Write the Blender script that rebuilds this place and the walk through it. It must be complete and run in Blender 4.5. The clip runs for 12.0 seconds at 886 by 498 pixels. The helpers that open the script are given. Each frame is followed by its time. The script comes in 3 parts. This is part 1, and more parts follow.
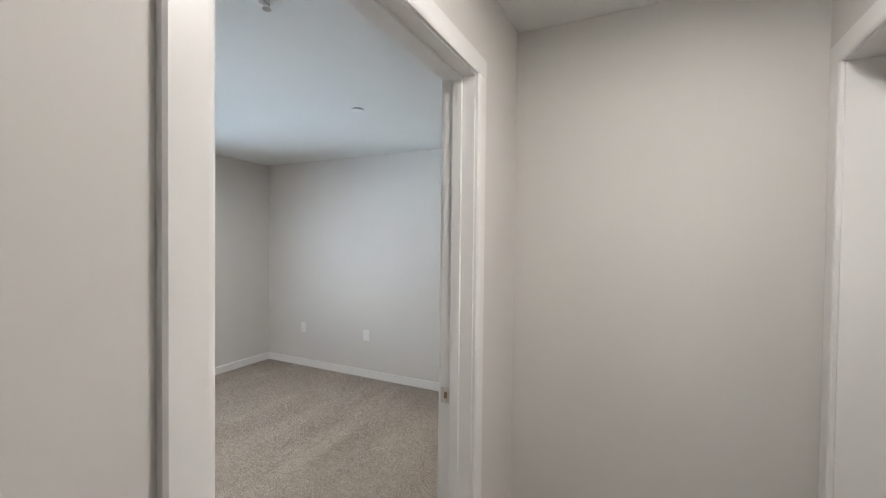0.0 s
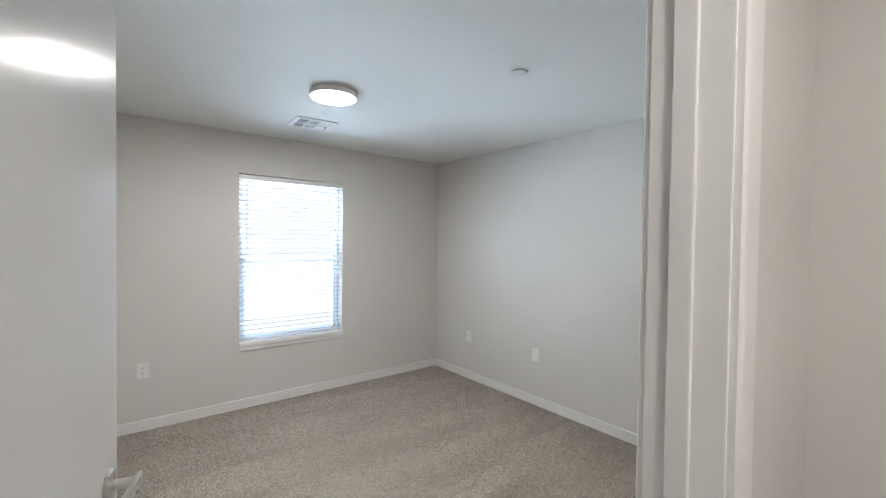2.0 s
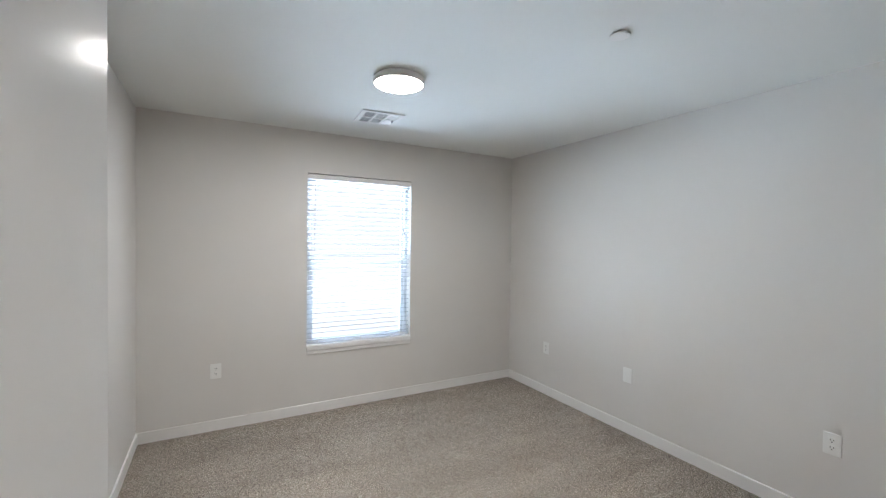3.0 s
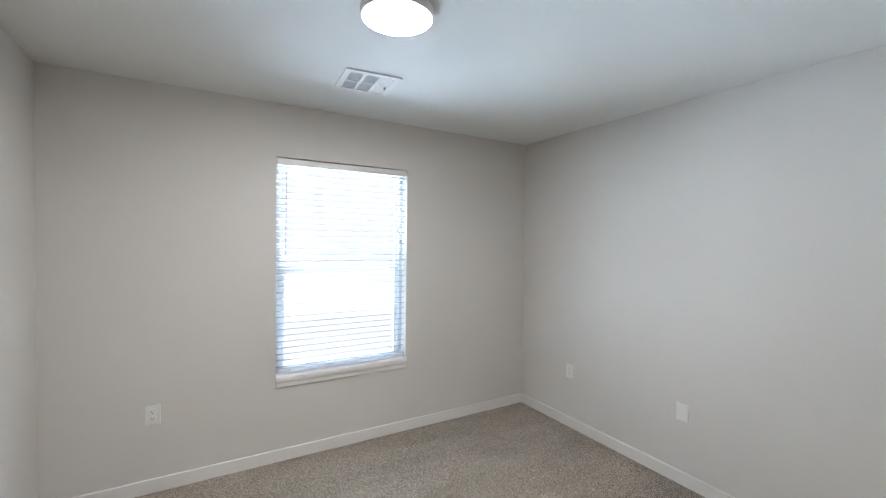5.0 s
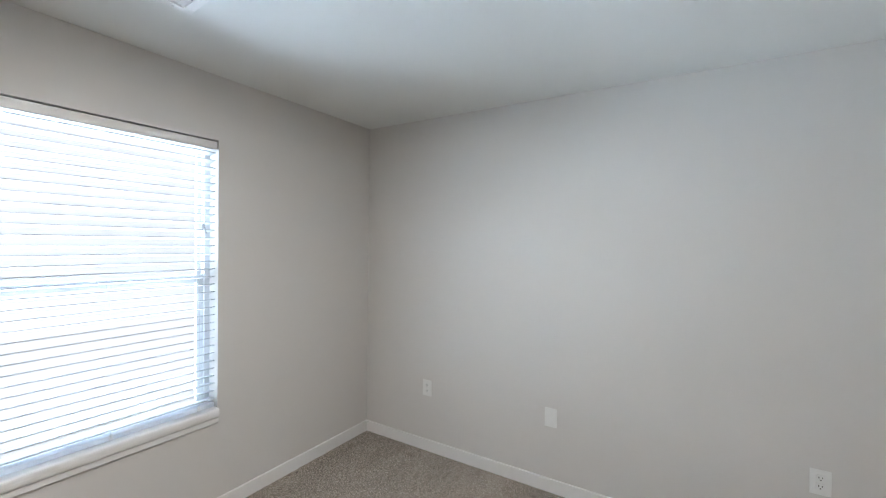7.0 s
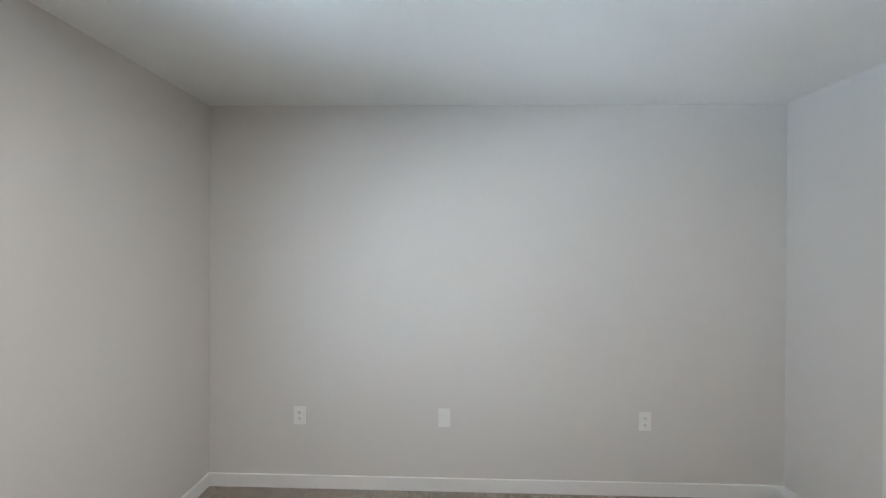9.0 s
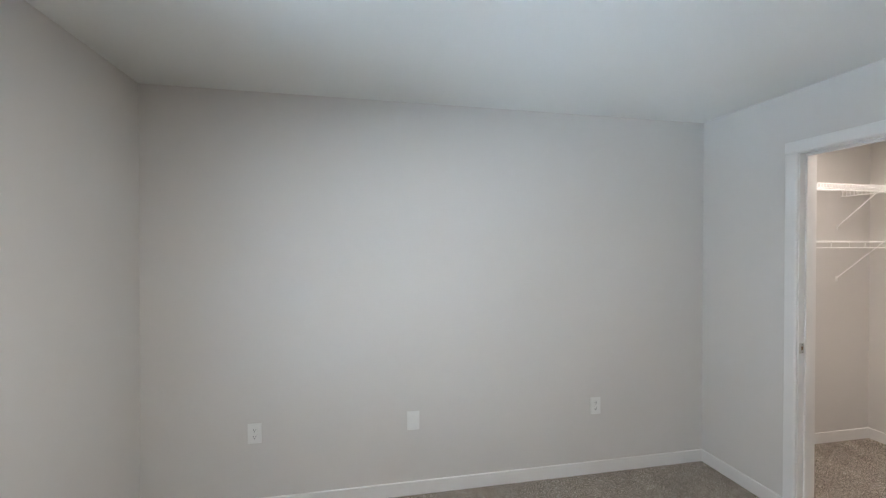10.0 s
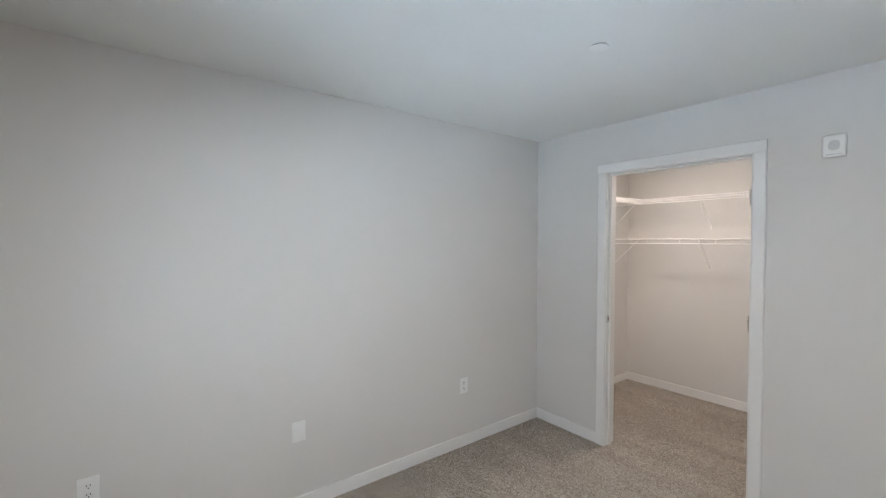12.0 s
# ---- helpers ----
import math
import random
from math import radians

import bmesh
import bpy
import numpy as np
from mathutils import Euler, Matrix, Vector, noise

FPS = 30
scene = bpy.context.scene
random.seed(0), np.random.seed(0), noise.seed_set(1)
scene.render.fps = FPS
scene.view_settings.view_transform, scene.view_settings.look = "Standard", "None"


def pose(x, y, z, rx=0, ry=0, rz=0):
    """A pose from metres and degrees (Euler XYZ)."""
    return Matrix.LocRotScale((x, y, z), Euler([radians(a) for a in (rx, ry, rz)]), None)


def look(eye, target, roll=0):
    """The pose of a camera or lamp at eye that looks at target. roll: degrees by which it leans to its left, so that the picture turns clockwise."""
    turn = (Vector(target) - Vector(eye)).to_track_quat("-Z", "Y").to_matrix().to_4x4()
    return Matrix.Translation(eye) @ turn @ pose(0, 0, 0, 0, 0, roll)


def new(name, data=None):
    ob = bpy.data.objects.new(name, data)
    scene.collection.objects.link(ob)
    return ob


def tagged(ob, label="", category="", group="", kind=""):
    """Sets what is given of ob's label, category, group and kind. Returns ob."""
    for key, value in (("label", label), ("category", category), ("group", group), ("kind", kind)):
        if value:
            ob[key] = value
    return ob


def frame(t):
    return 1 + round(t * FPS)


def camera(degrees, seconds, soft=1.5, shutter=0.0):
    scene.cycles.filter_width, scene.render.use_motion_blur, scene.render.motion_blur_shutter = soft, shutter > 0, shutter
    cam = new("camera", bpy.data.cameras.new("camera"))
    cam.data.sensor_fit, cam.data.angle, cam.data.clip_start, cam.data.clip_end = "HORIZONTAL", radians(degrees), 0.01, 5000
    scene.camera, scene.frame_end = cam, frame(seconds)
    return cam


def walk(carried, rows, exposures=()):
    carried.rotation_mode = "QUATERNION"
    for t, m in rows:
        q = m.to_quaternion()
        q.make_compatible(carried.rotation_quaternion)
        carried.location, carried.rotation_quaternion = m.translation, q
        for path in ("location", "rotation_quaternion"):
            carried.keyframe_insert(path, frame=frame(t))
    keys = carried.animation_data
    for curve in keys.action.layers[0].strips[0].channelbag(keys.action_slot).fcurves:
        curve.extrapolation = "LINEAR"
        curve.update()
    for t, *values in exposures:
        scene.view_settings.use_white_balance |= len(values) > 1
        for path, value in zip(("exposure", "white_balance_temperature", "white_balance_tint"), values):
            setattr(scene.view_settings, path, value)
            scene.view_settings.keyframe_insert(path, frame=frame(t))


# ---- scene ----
cam = camera(94.3, 12.0, 1.2)
PATH = [
    (0, (-3.683, -4.266, 1.512), (-1.889, -3.381, 1.474), 0.62),
    (0.5, (-3.513, -4.206, 1.508), (-1.833, -3.122, 1.463), 0.67),
    (1, (-3.366, -4.107, 1.518), (-1.814, -2.845, 1.474), 0.85),
    (1.5, (-3.207, -4.008, 1.513), (-1.795, -2.592, 1.470), 0.80),
    (2, (-3.057, -3.936, 1.511), (-1.808, -2.375, 1.472), 0.76),
    (2.5, (-2.965, -3.833, 1.512), (-1.869, -2.160, 1.473), 0.77),
    (3, (-2.886, -3.658, 1.519), (-1.920, -1.907, 1.477), 0.87),
    (5, (-2.642, -2.966, 1.538), (-1.626, -1.244, 1.492), 0.80),
    (5.5, (-2.559, -2.802, 1.529), (-1.392, -1.179, 1.487), 0.71),
    (6, (-2.475, -2.620, 1.528), (-1.126, -1.144, 1.490), 0.69),
    (6.5, (-2.475, -2.454, 1.533), (-0.948, -1.162, 1.499), 0.79),
    (7, (-2.509, -2.273, 1.537), (-0.812, -1.216, 1.505), 0.82),
    (7.5, (-2.532, -2.135, 1.545), (-0.702, -1.328, 1.521), 0.66),
    (9.5, (-2.606, -1.381, 1.538), (-0.614, -1.554, 1.529), 0.22),
    (10, (-2.544, -1.194, 1.553), (-0.583, -1.587, 1.537), 0.10),
    (10.5, (-2.516, -0.997, 1.566), (-0.610, -1.602, 1.545), 0.15),
    (11, (-2.496, -0.857, 1.572), (-0.667, -1.666, 1.540), 0.12),
    (11.5, (-2.450, -0.791, 1.573), (-0.724, -1.802, 1.532), 0.04),
    (12, (-2.381, -0.745, 1.573), (-0.793, -1.960, 1.530), 0.13),
]
walk(cam, [(t, look(eye, target, roll)) for t, eye, target, roll in PATH], [(0, 0.95, 6370, 9), (12, 0.95, 6370, 9)])

# ---- world and lights ----
world = bpy.data.worlds.new("sky")
scene.world = world
world.use_nodes = True
wn = world.node_tree
sky = wn.nodes.new("ShaderNodeTexSky")
sky.sky_type = "NISHITA"
sky.sun_disc = False
sky.sun_elevation = radians(45)
sky.sun_rotation = radians(200)
wn.links.new(sky.outputs["Color"], wn.nodes["Background"].inputs["Color"])
wn.nodes["Background"].inputs["Strength"].default_value = 0.1


def area_lamp(name, m, sx, sy, watts, colour, shape="RECTANGLE"):
    data = bpy.data.lights.new(name, "AREA")
    data.shape = shape
    data.size = sx
    if shape == "RECTANGLE":
        data.size_y = sy
    data.energy = watts
    data.color = colour
    ob = new(name, data)
    ob.matrix_world = m
    return ob


# unseen fill lamp outside, thrown up through the window as daylight for the ceiling
area_lamp("window_upward_fill", look((-1.9, 4.3, -1.9), (-1.711, 0.0, 1.35)), 5.4, 1.8, 1000, (0.70, 0.88, 1.10))
# open sky above, which lights the upper sides of the blind's slats
area_lamp("window_sky_light", look((-1.711, 2.3, 4.0), (-1.711, 0.0, 1.35)), 4.0, 2.2, 300, (0.68, 0.86, 1.12))
# unseen fill lamp to the north-west, added for broad daylight on the east wall
area_lamp("window_side_fill", look((-4.6, 2.6, 0.0), (-1.711, 0.0, 1.35)), 5.0, 5.0, 340, (0.74, 0.91, 1.08))
LAMP_GLOW, HALL_GLOW, CLOSET_GLOW = 80.0, 42.0, 86.0


# ---- materials ----
def nodes_of(name):
    m = bpy.data.materials.new(name)
    m.use_nodes = True
    t = m.node_tree
    return m, t, t.nodes["Principled BSDF"]


def noise_node(t, scale, detail=3.0, rough=0.55, coords="Object"):
    tc = t.nodes.new("ShaderNodeTexCoord")
    n = t.nodes.new("ShaderNodeTexNoise")
    n.inputs["Scale"].default_value = scale
    n.inputs["Detail"].default_value = detail
    n.inputs["Roughness"].default_value = rough
    t.links.new(tc.outputs[coords], n.inputs["Vector"])
    return n


def ramp(t, source, stops):
    r = t.nodes.new("ShaderNodeValToRGB")
    while len(r.color_ramp.elements) < len(stops):
        r.color_ramp.elements.new(0.5)
    for e, (p, c) in zip(r.color_ramp.elements, stops):
        e.position, e.color = p, (*c, 1)
    t.links.new(source, r.inputs["Fac"])
    return r


def scaled(c, k):
    return tuple(min(1.0, v * k) for v in c)


def paint(name, colour, rough, var=0.04, big=0.9, grain=260.0, bump=0.12, depth=0.0006, spec=0.5):
    """Painted or moulded surface: faint large mottling, fine grain and relief."""
    m, t, b = nodes_of(name)
    n1 = noise_node(t, big, 4)
    r1 = ramp(t, n1.outputs["Fac"], [(0.3, scaled(colour, 1 - var)), (0.7, scaled(colour, 1 + var))])
    t.links.new(r1.outputs["Color"], b.inputs["Base Color"])
    n2 = noise_node(t, grain, 2)
    bp = t.nodes.new("ShaderNodeBump")
    bp.inputs["Strength"].default_value = bump
    bp.inputs["Distance"].default_value = depth
    t.links.new(n2.outputs["Fac"], bp.inputs["Height"])
    t.links.new(bp.outputs["Normal"], b.inputs["Normal"])
    n3 = noise_node(t, big * 6, 3)
    mr = t.nodes.new("ShaderNodeMapRange")
    mr.inputs["To Min"].default_value = max(0.02, rough * 0.9)
    mr.inputs["To Max"].default_value = min(1.0, rough * 1.1)
    t.links.new(n3.outputs["Fac"], mr.inputs["Value"])
    t.links.new(mr.outputs["Result"], b.inputs["Roughness"])
    b.inputs["Specular IOR Level"].default_value = spec
    return m


def metal(name, colour, rough):
    m = paint(name, colour, rough, 0.05, 8, 900, 0.05, 0.0002)
    m.node_tree.nodes["Principled BSDF"].inputs["Metallic"].default_value = 1
    return m


def carpet_material():
    """Cut-pile carpet of flecked beige, grey and brown yarns, with faint sweeper strokes."""
    m, t, b = nodes_of("carpet")
    fleck = noise_node(t, 330, 2, 0.6)
    r = ramp(t, fleck.outputs["Fac"], [(0.38, (0.066, 0.053, 0.043)), (0.45, (0.240, 0.207, 0.173)), (0.54, (0.392, 0.346, 0.298)), (0.63, (0.63, 0.578, 0.520))])
    tc = t.nodes.new("ShaderNodeTexCoord")
    mp = t.nodes.new("ShaderNodeMapping")
    mp.inputs["Rotation"].default_value = (0, 0, radians(-24))
    mp.inputs["Scale"].default_value = (0.9, 3.2, 1)
    t.links.new(tc.outputs["Object"], mp.inputs["Vector"])
    streak = t.nodes.new("ShaderNodeTexNoise")
    streak.inputs["Scale"].default_value = 1.5
    streak.inputs["Detail"].default_value = 2
    t.links.new(mp.outputs["Vector"], streak.inputs["Vector"])
    rs = ramp(t, streak.outputs["Fac"], [(0.40, (0.95, 0.95, 0.95)), (0.60, (1.04, 1.04, 1.04))])
    # pile leaning one way or the other, swath by swath, as the sweeper left it
    sweep = t.nodes.new("ShaderNodeMapping")
    sweep.inputs["Rotation"].default_value = (0, 0, radians(38))
    sweep.inputs["Scale"].default_value = (1.0, 5.0, 1)
    t.links.new(tc.outputs["Object"], sweep.inputs["Vector"])
    swath = t.nodes.new("ShaderNodeTexVoronoi")
    swath.voronoi_dimensions, swath.distance = "2D", "MANHATTAN"
    swath.inputs["Scale"].default_value = 1.15
    t.links.new(sweep.outputs["Vector"], swath.inputs["Vector"])
    lean = t.nodes.new("ShaderNodeSeparateColor")
    t.links.new(swath.outputs["Color"], lean.inputs["Color"])
    rl = ramp(t, lean.outputs["Green"], [(0.1, (0.955, 0.953, 0.95)), (0.55, (1.0, 1.0, 1.0)), (0.95, (1.075, 1.075, 1.07))])
    # crossing strokes, lighter where the pile was brushed up
    stroke = t.nodes.new("ShaderNodeMapping")
    stroke.inputs["Rotation"].default_value = (0, 0, radians(-33))
    stroke.inputs["Scale"].default_value = (1.1, 6.5, 1)
    t.links.new(tc.outputs["Object"], stroke.inputs["Vector"])
    brushed = t.nodes.new("ShaderNodeTexVoronoi")
    brushed.voronoi_dimensions = "2D"
    brushed.inputs["Scale"].default_value = 1.3
    t.links.new(stroke.outputs["Vector"], brushed.inputs["Vector"])
    up = t.nodes.new("ShaderNodeSeparateColor")
    t.links.new(brushed.outputs["Color"], up.inputs["Color"])
    rb = ramp(t, up.outputs["Blue"], [(0.70, (1.0, 1.0, 1.0)), (0.95, (1.10, 1.10, 1.09))])
    mb = t.nodes.new("ShaderNodeMix")
    mb.data_type, mb.blend_type = "RGBA", "MULTIPLY"
    mb.inputs[0].default_value = 1
    t.links.new(rl.outputs["Color"], mb.inputs[6])
    t.links.new(rb.outputs["Color"], mb.inputs[7])
    ms = t.nodes.new("ShaderNodeMix")
    ms.data_type, ms.blend_type = "RGBA", "MULTIPLY"
    ms.inputs[0].default_value = 1
    t.links.new(rs.outputs["Color"], ms.inputs[6])
    t.links.new(mb.outputs[2], ms.inputs[7])
    mx = t.nodes.new("ShaderNodeMix")
    mx.data_type, mx.blend_type = "RGBA", "MULTIPLY"
    mx.inputs[0].default_value = 1
    t.links.new(r.outputs["Color"], mx.inputs[6])
    t.links.new(ms.outputs[2], mx.inputs[7])
    cell = t.nodes.new("ShaderNodeTexVoronoi")
    cell.inputs["Scale"].default_value = 215
    t.links.new(tc.outputs["Object"], cell.inputs["Vector"])
    sep = t.nodes.new("ShaderNodeSeparateColor")
    t.links.new(cell.outputs["Color"], sep.inputs["Color"])
    rc = ramp(t, sep.outputs["Red"], [(0.0, (0.56, 0.53, 0.51)), (0.35, (0.93, 0.92, 0.91)), (0.7, (1.14, 1.15, 1.16)), (1.0, (1.42, 1.42, 1.44))])
    my = t.nodes.new("ShaderNodeMix")
    my.data_type, my.blend_type = "RGBA", "MULTIPLY"
    my.inputs[0].default_value = 1
    t.links.new(mx.outputs[2], my.inputs[6])
    t.links.new(rc.outputs["Color"], my.inputs[7])
    t.links.new(my.outputs[2], b.inputs["Base Color"])
    b.inputs["Roughness"].default_value = 0.95
    b.inputs["Specular IOR Level"].default_value = 0.1
    return m


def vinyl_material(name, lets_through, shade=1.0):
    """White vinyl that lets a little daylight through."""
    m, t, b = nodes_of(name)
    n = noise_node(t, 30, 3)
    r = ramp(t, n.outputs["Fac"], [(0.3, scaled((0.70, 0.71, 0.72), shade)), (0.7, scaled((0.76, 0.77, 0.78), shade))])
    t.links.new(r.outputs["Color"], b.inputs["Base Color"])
    b.inputs["Roughness"].default_value = 0.4
    tr = t.nodes.new("ShaderNodeBsdfTranslucent")
    tr.inputs["Color"].default_value = (0.85, 0.88, 0.92, 1)
    mix = t.nodes.new("ShaderNodeMixShader")
    mix.inputs["Fac"].default_value = lets_through
    t.links.new(b.outputs["BSDF"], mix.inputs[1])
    t.links.new(tr.outputs["BSDF"], mix.inputs[2])
    t.links.new(mix.outputs["Shader"], t.nodes["Material Output"].inputs["Surface"])
    return m


def glass_material():
    m, t, b = nodes_of("window_glass")
    b.inputs["Transmission Weight"].default_value = 1
    b.inputs["Roughness"].default_value = 0.0
    b.inputs["IOR"].default_value = 1.45
    b.inputs["Base Color"].default_value = (0.95, 0.98, 0.97, 1)
    return m


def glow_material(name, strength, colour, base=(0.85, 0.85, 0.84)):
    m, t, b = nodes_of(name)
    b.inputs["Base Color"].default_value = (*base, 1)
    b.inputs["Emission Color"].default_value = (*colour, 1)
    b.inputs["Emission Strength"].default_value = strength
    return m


WALL = paint("wall_paint", (0.686, 0.667, 0.641), 0.55, 0.02, 0.7, 170, 0.10, 0.0010, 0.3)
CEIL = paint("ceiling_paint", (0.785, 0.795, 0.77), 0.75, 0.02, 0.6, 120, 0.15, 0.0015, 0.3)
TRIM = paint("trim_paint", (0.80, 0.79, 0.775), 0.32, 0.02, 3, 60, 0.08, 0.0006)
DOOR = paint("door_paint", (0.76, 0.75, 0.735), 0.18, 0.015, 2, 45, 0.03, 0.0003, 0.045)
PLASTIC = paint("white_plastic", (0.82, 0.82, 0.80), 0.35, 0.02, 20, 400, 0.05, 0.0002)
VINYL = vinyl_material("window_vinyl", 0.08, 1.05)
ENAMEL = paint("white_enamel", (0.82, 0.81, 0.79), 0.4, 0.02, 12, 300, 0.05, 0.0002)
WIRE = paint("wire_coating", (0.90, 0.89, 0.88), 0.35, 0.02, 12, 300, 0.05, 0.0002)
NICKEL = metal("satin_nickel", (0.62, 0.60, 0.56), 0.28)
CHROME = metal("chrome", (0.75, 0.75, 0.75), 0.12)
DARK = paint("dark_void", (0.03, 0.03, 0.03), 0.8, 0.1, 30)
RAW_WOOD = paint("raw_jamb_wood", (0.24, 0.15, 0.09), 0.8, 0.15, 40)
GREY = paint("grey_parts_and_shade", (0.27, 0.28, 0.29), 0.7, 0.1, 30)
CORD = paint("blind_cord", (0.55, 0.56, 0.58), 0.7, 0.05, 80)
WAND = paint("clear_grey_wand", (0.40, 0.41, 0.43), 0.3, 0.05, 80)
CARPET = carpet_material()
# white slats greyed in colour to offset the over-strong daylight on them
SLAT = vinyl_material("blind_vinyl_dimmed", 0.12, 0.68)
RAIL = vinyl_material("blind_rail_vinyl", 0.40, 1.1)
GLASS = glass_material()


# ---- mesh helpers ----
def box(bm, x0, x1, y0, y1, z0, z1, bevel=0.0, segs=2):
    m = Matrix.LocRotScale(((x0 + x1) / 2, (y0 + y1) / 2, (z0 + z1) / 2), None, (abs(x1 - x0), abs(y1 - y0), abs(z1 - z0)))
    vs = bmesh.ops.create_cube(bm, size=1, matrix=m)["verts"]
    if bevel:
        es = list({e for v in vs for e in v.link_edges})
        bmesh.ops.bevel(bm, geom=es, offset=bevel, segments=segs, profile=0.5, affect="EDGES")
    return bm


def boxed(*args, **kw):
    return box(bmesh.new(), *args, **kw)


def cyl(bm, p, q, r, n=16, r2=None):
    p, q = Vector(p), Vector(q)
    d = q - p
    m = Matrix.Translation((p + q) / 2) @ d.to_track_quat("Z", "Y").to_matrix().to_4x4()
    bmesh.ops.create_cone(bm, cap_ends=True, segments=n, radius1=r, radius2=r if r2 is None else r2, depth=d.length, matrix=m)
    return bm


def lathe(bm, profile, n=48):
    """Turns a profile of (radius, height) about z; the ends close on the axis where the radius is 0."""
    rings = []
    for r, z in profile:
        if r == 0:
            rings.append([bm.verts.new((0, 0, z))])
        else:
            rings.append([bm.verts.new((r * math.cos(2 * math.pi * i / n), r * math.sin(2 * math.pi * i / n), z)) for i in range(n)])
    for a, b in zip(rings, rings[1:]):
        for i in range(n):
            j = (i + 1) % n
            vs = [a[i % len(a)], a[j % len(a)], b[j % len(b)], b[i % len(b)]]
            vs = list(dict.fromkeys(vs))
            if len(vs) > 2:
                bm.faces.new(vs)
    bmesh.ops.recalc_face_normals(bm, faces=bm.faces[:])
    return bm


def extrude_profile(bm, pts, axis, a, b):
    """A closed profile drawn out between two planes; axis 'x': pts are (y, z); axis 'y': pts are (x, z); axis 'z': pts are (x, y)."""
    def at(p, s):
        return {"x": (s, p[0], p[1]), "y": (p[0], s, p[1]), "z": (p[0], p[1], s)}[axis]
    lo = [bm.verts.new(at(p, a)) for p in pts]
    hi = [bm.verts.new(at(p, b)) for p in pts]
    n = len(pts)
    bm.faces.new(lo)
    bm.faces.new(hi[::-1])
    for i in range(n):
        bm.faces.new((lo[i], hi[i], hi[(i + 1) % n], lo[(i + 1) % n]))
    bmesh.ops.recalc_face_normals(bm, faces=bm.faces[:])
    return bm


def mesh_of(name, bm, material, smooth=False):
    me = bpy.data.meshes.new(name)
    if smooth:
        for f in bm.faces:
            f.smooth = True
        for e in bm.edges:
            if len(e.link_faces) == 2 and e.calc_face_angle(0) > radians(35):
                e.smooth = False
    bm.to_mesh(me)
    bm.free()
    me.materials.append(material)
    return me


def part(name, bm, material, parent, label="", smooth=False):
    ob = new(name, mesh_of(name, bm, material, smooth))
    ob.parent = parent
    if label:
        ob["label"] = label
    return ob


def thing(name, m, label, category, group="", kind=""):
    ob = new(name)
    ob.empty_display_size = 0.1
    ob.matrix_world = m
    return tagged(ob, label, category, group, kind)


def setting(name, bm, material, label, category):
    return tagged(new(name, mesh_of(name, bm, material)), label, category, kind="structure")


# ---- plan ----
H = 2.44                       # ceiling
YW, YH = -3.622, -3.737        # wall with both doorways: room face, far face
XL = -3.395                    # wall behind the open door
E0, E1 = -3.319, -2.381        # entry opening between jambs
C0, C1 = -1.568, -0.665        # closet opening between jambs
HEAD = 2.076                   # underside of door heads
JT = 0.019                     # jamb thickness
XE = -1.882                    # hall end wall
YS = -4.805                    # hall's other wall
HT = 0.24                      # thickness of that wall
S0, S1 = -2.85, -2.006         # doorway in it
CX, CY = 0.044, -5.243           # closet corner
WX0, WX1, WZ0, WZ1 = -2.202, -1.228, 0.572, 2.083   # window opening


def wall_along_x(name, x0, x1, y0, y1, holes, label, z1=H):
    bm = bmesh.new()
    at = x0
    for a, b, lo, hi in holes:
        box(bm, at, a, y0, y1, 0, z1)
        if lo > 0:
            box(bm, a, b, y0, y1, 0, lo)
        box(bm, a, b, y0, y1, hi, z1)
        at = b
    box(bm, at, x1, y0, y1, 0, z1)
    bmesh.ops.remove_doubles(bm, verts=bm.verts[:], dist=0.0005)
    return setting(name, bm, WALL, label, "wall")


setting("floor", boxed(-5.4, 0.3, -6.7, 0.165, -0.12, -0.010), CARPET, "flecked beige and grey carpet backing under the pile", "floor")


def carpet_pile(x0, x1, y0, y1, step):
    """Rough tufted surface of the carpet: every vertex is the tip or the root of a tuft."""
    rng = np.random.default_rng(7)
    nx, ny = int((x1 - x0) / step) + 1, int((y1 - y0) / step) + 1
    gx, gy = np.meshgrid(np.linspace(x0, x1, nx), np.linspace(y0, y1, ny))
    co = np.empty((ny, nx, 3))
    co[..., 0] = gx + rng.uniform(-0.42, 0.42, gx.shape) * step
    co[..., 1] = gy + rng.uniform(-0.42, 0.42, gx.shape) * step
    co[..., 2] = 0.003 - 0.0085 * rng.random(gx.shape) ** 1.3
    i = np.arange(nx * ny).reshape(ny, nx)
    quads = np.stack([i[:-1, :-1], i[:-1, 1:], i[1:, 1:], i[1:, :-1]], -1).reshape(-1, 4)
    me = bpy.data.meshes.new("carpet_pile")
    me.vertices.add(nx * ny)
    me.vertices.foreach_set("co", co.ravel())
    me.loops.add(quads.size)
    me.loops.foreach_set("vertex_index", quads.ravel().astype(np.int32))
    me.polygons.add(len(quads))
    me.polygons.foreach_set("loop_start", np.arange(0, quads.size, 4, dtype=np.int32))
    me.update(calc_edges=True)
    me.validate()
    me.materials.append(CARPET)
    return tagged(new("carpet_pile", me), "flecked beige and grey cut-pile carpet over the whole floor", "carpet", kind="stuff")


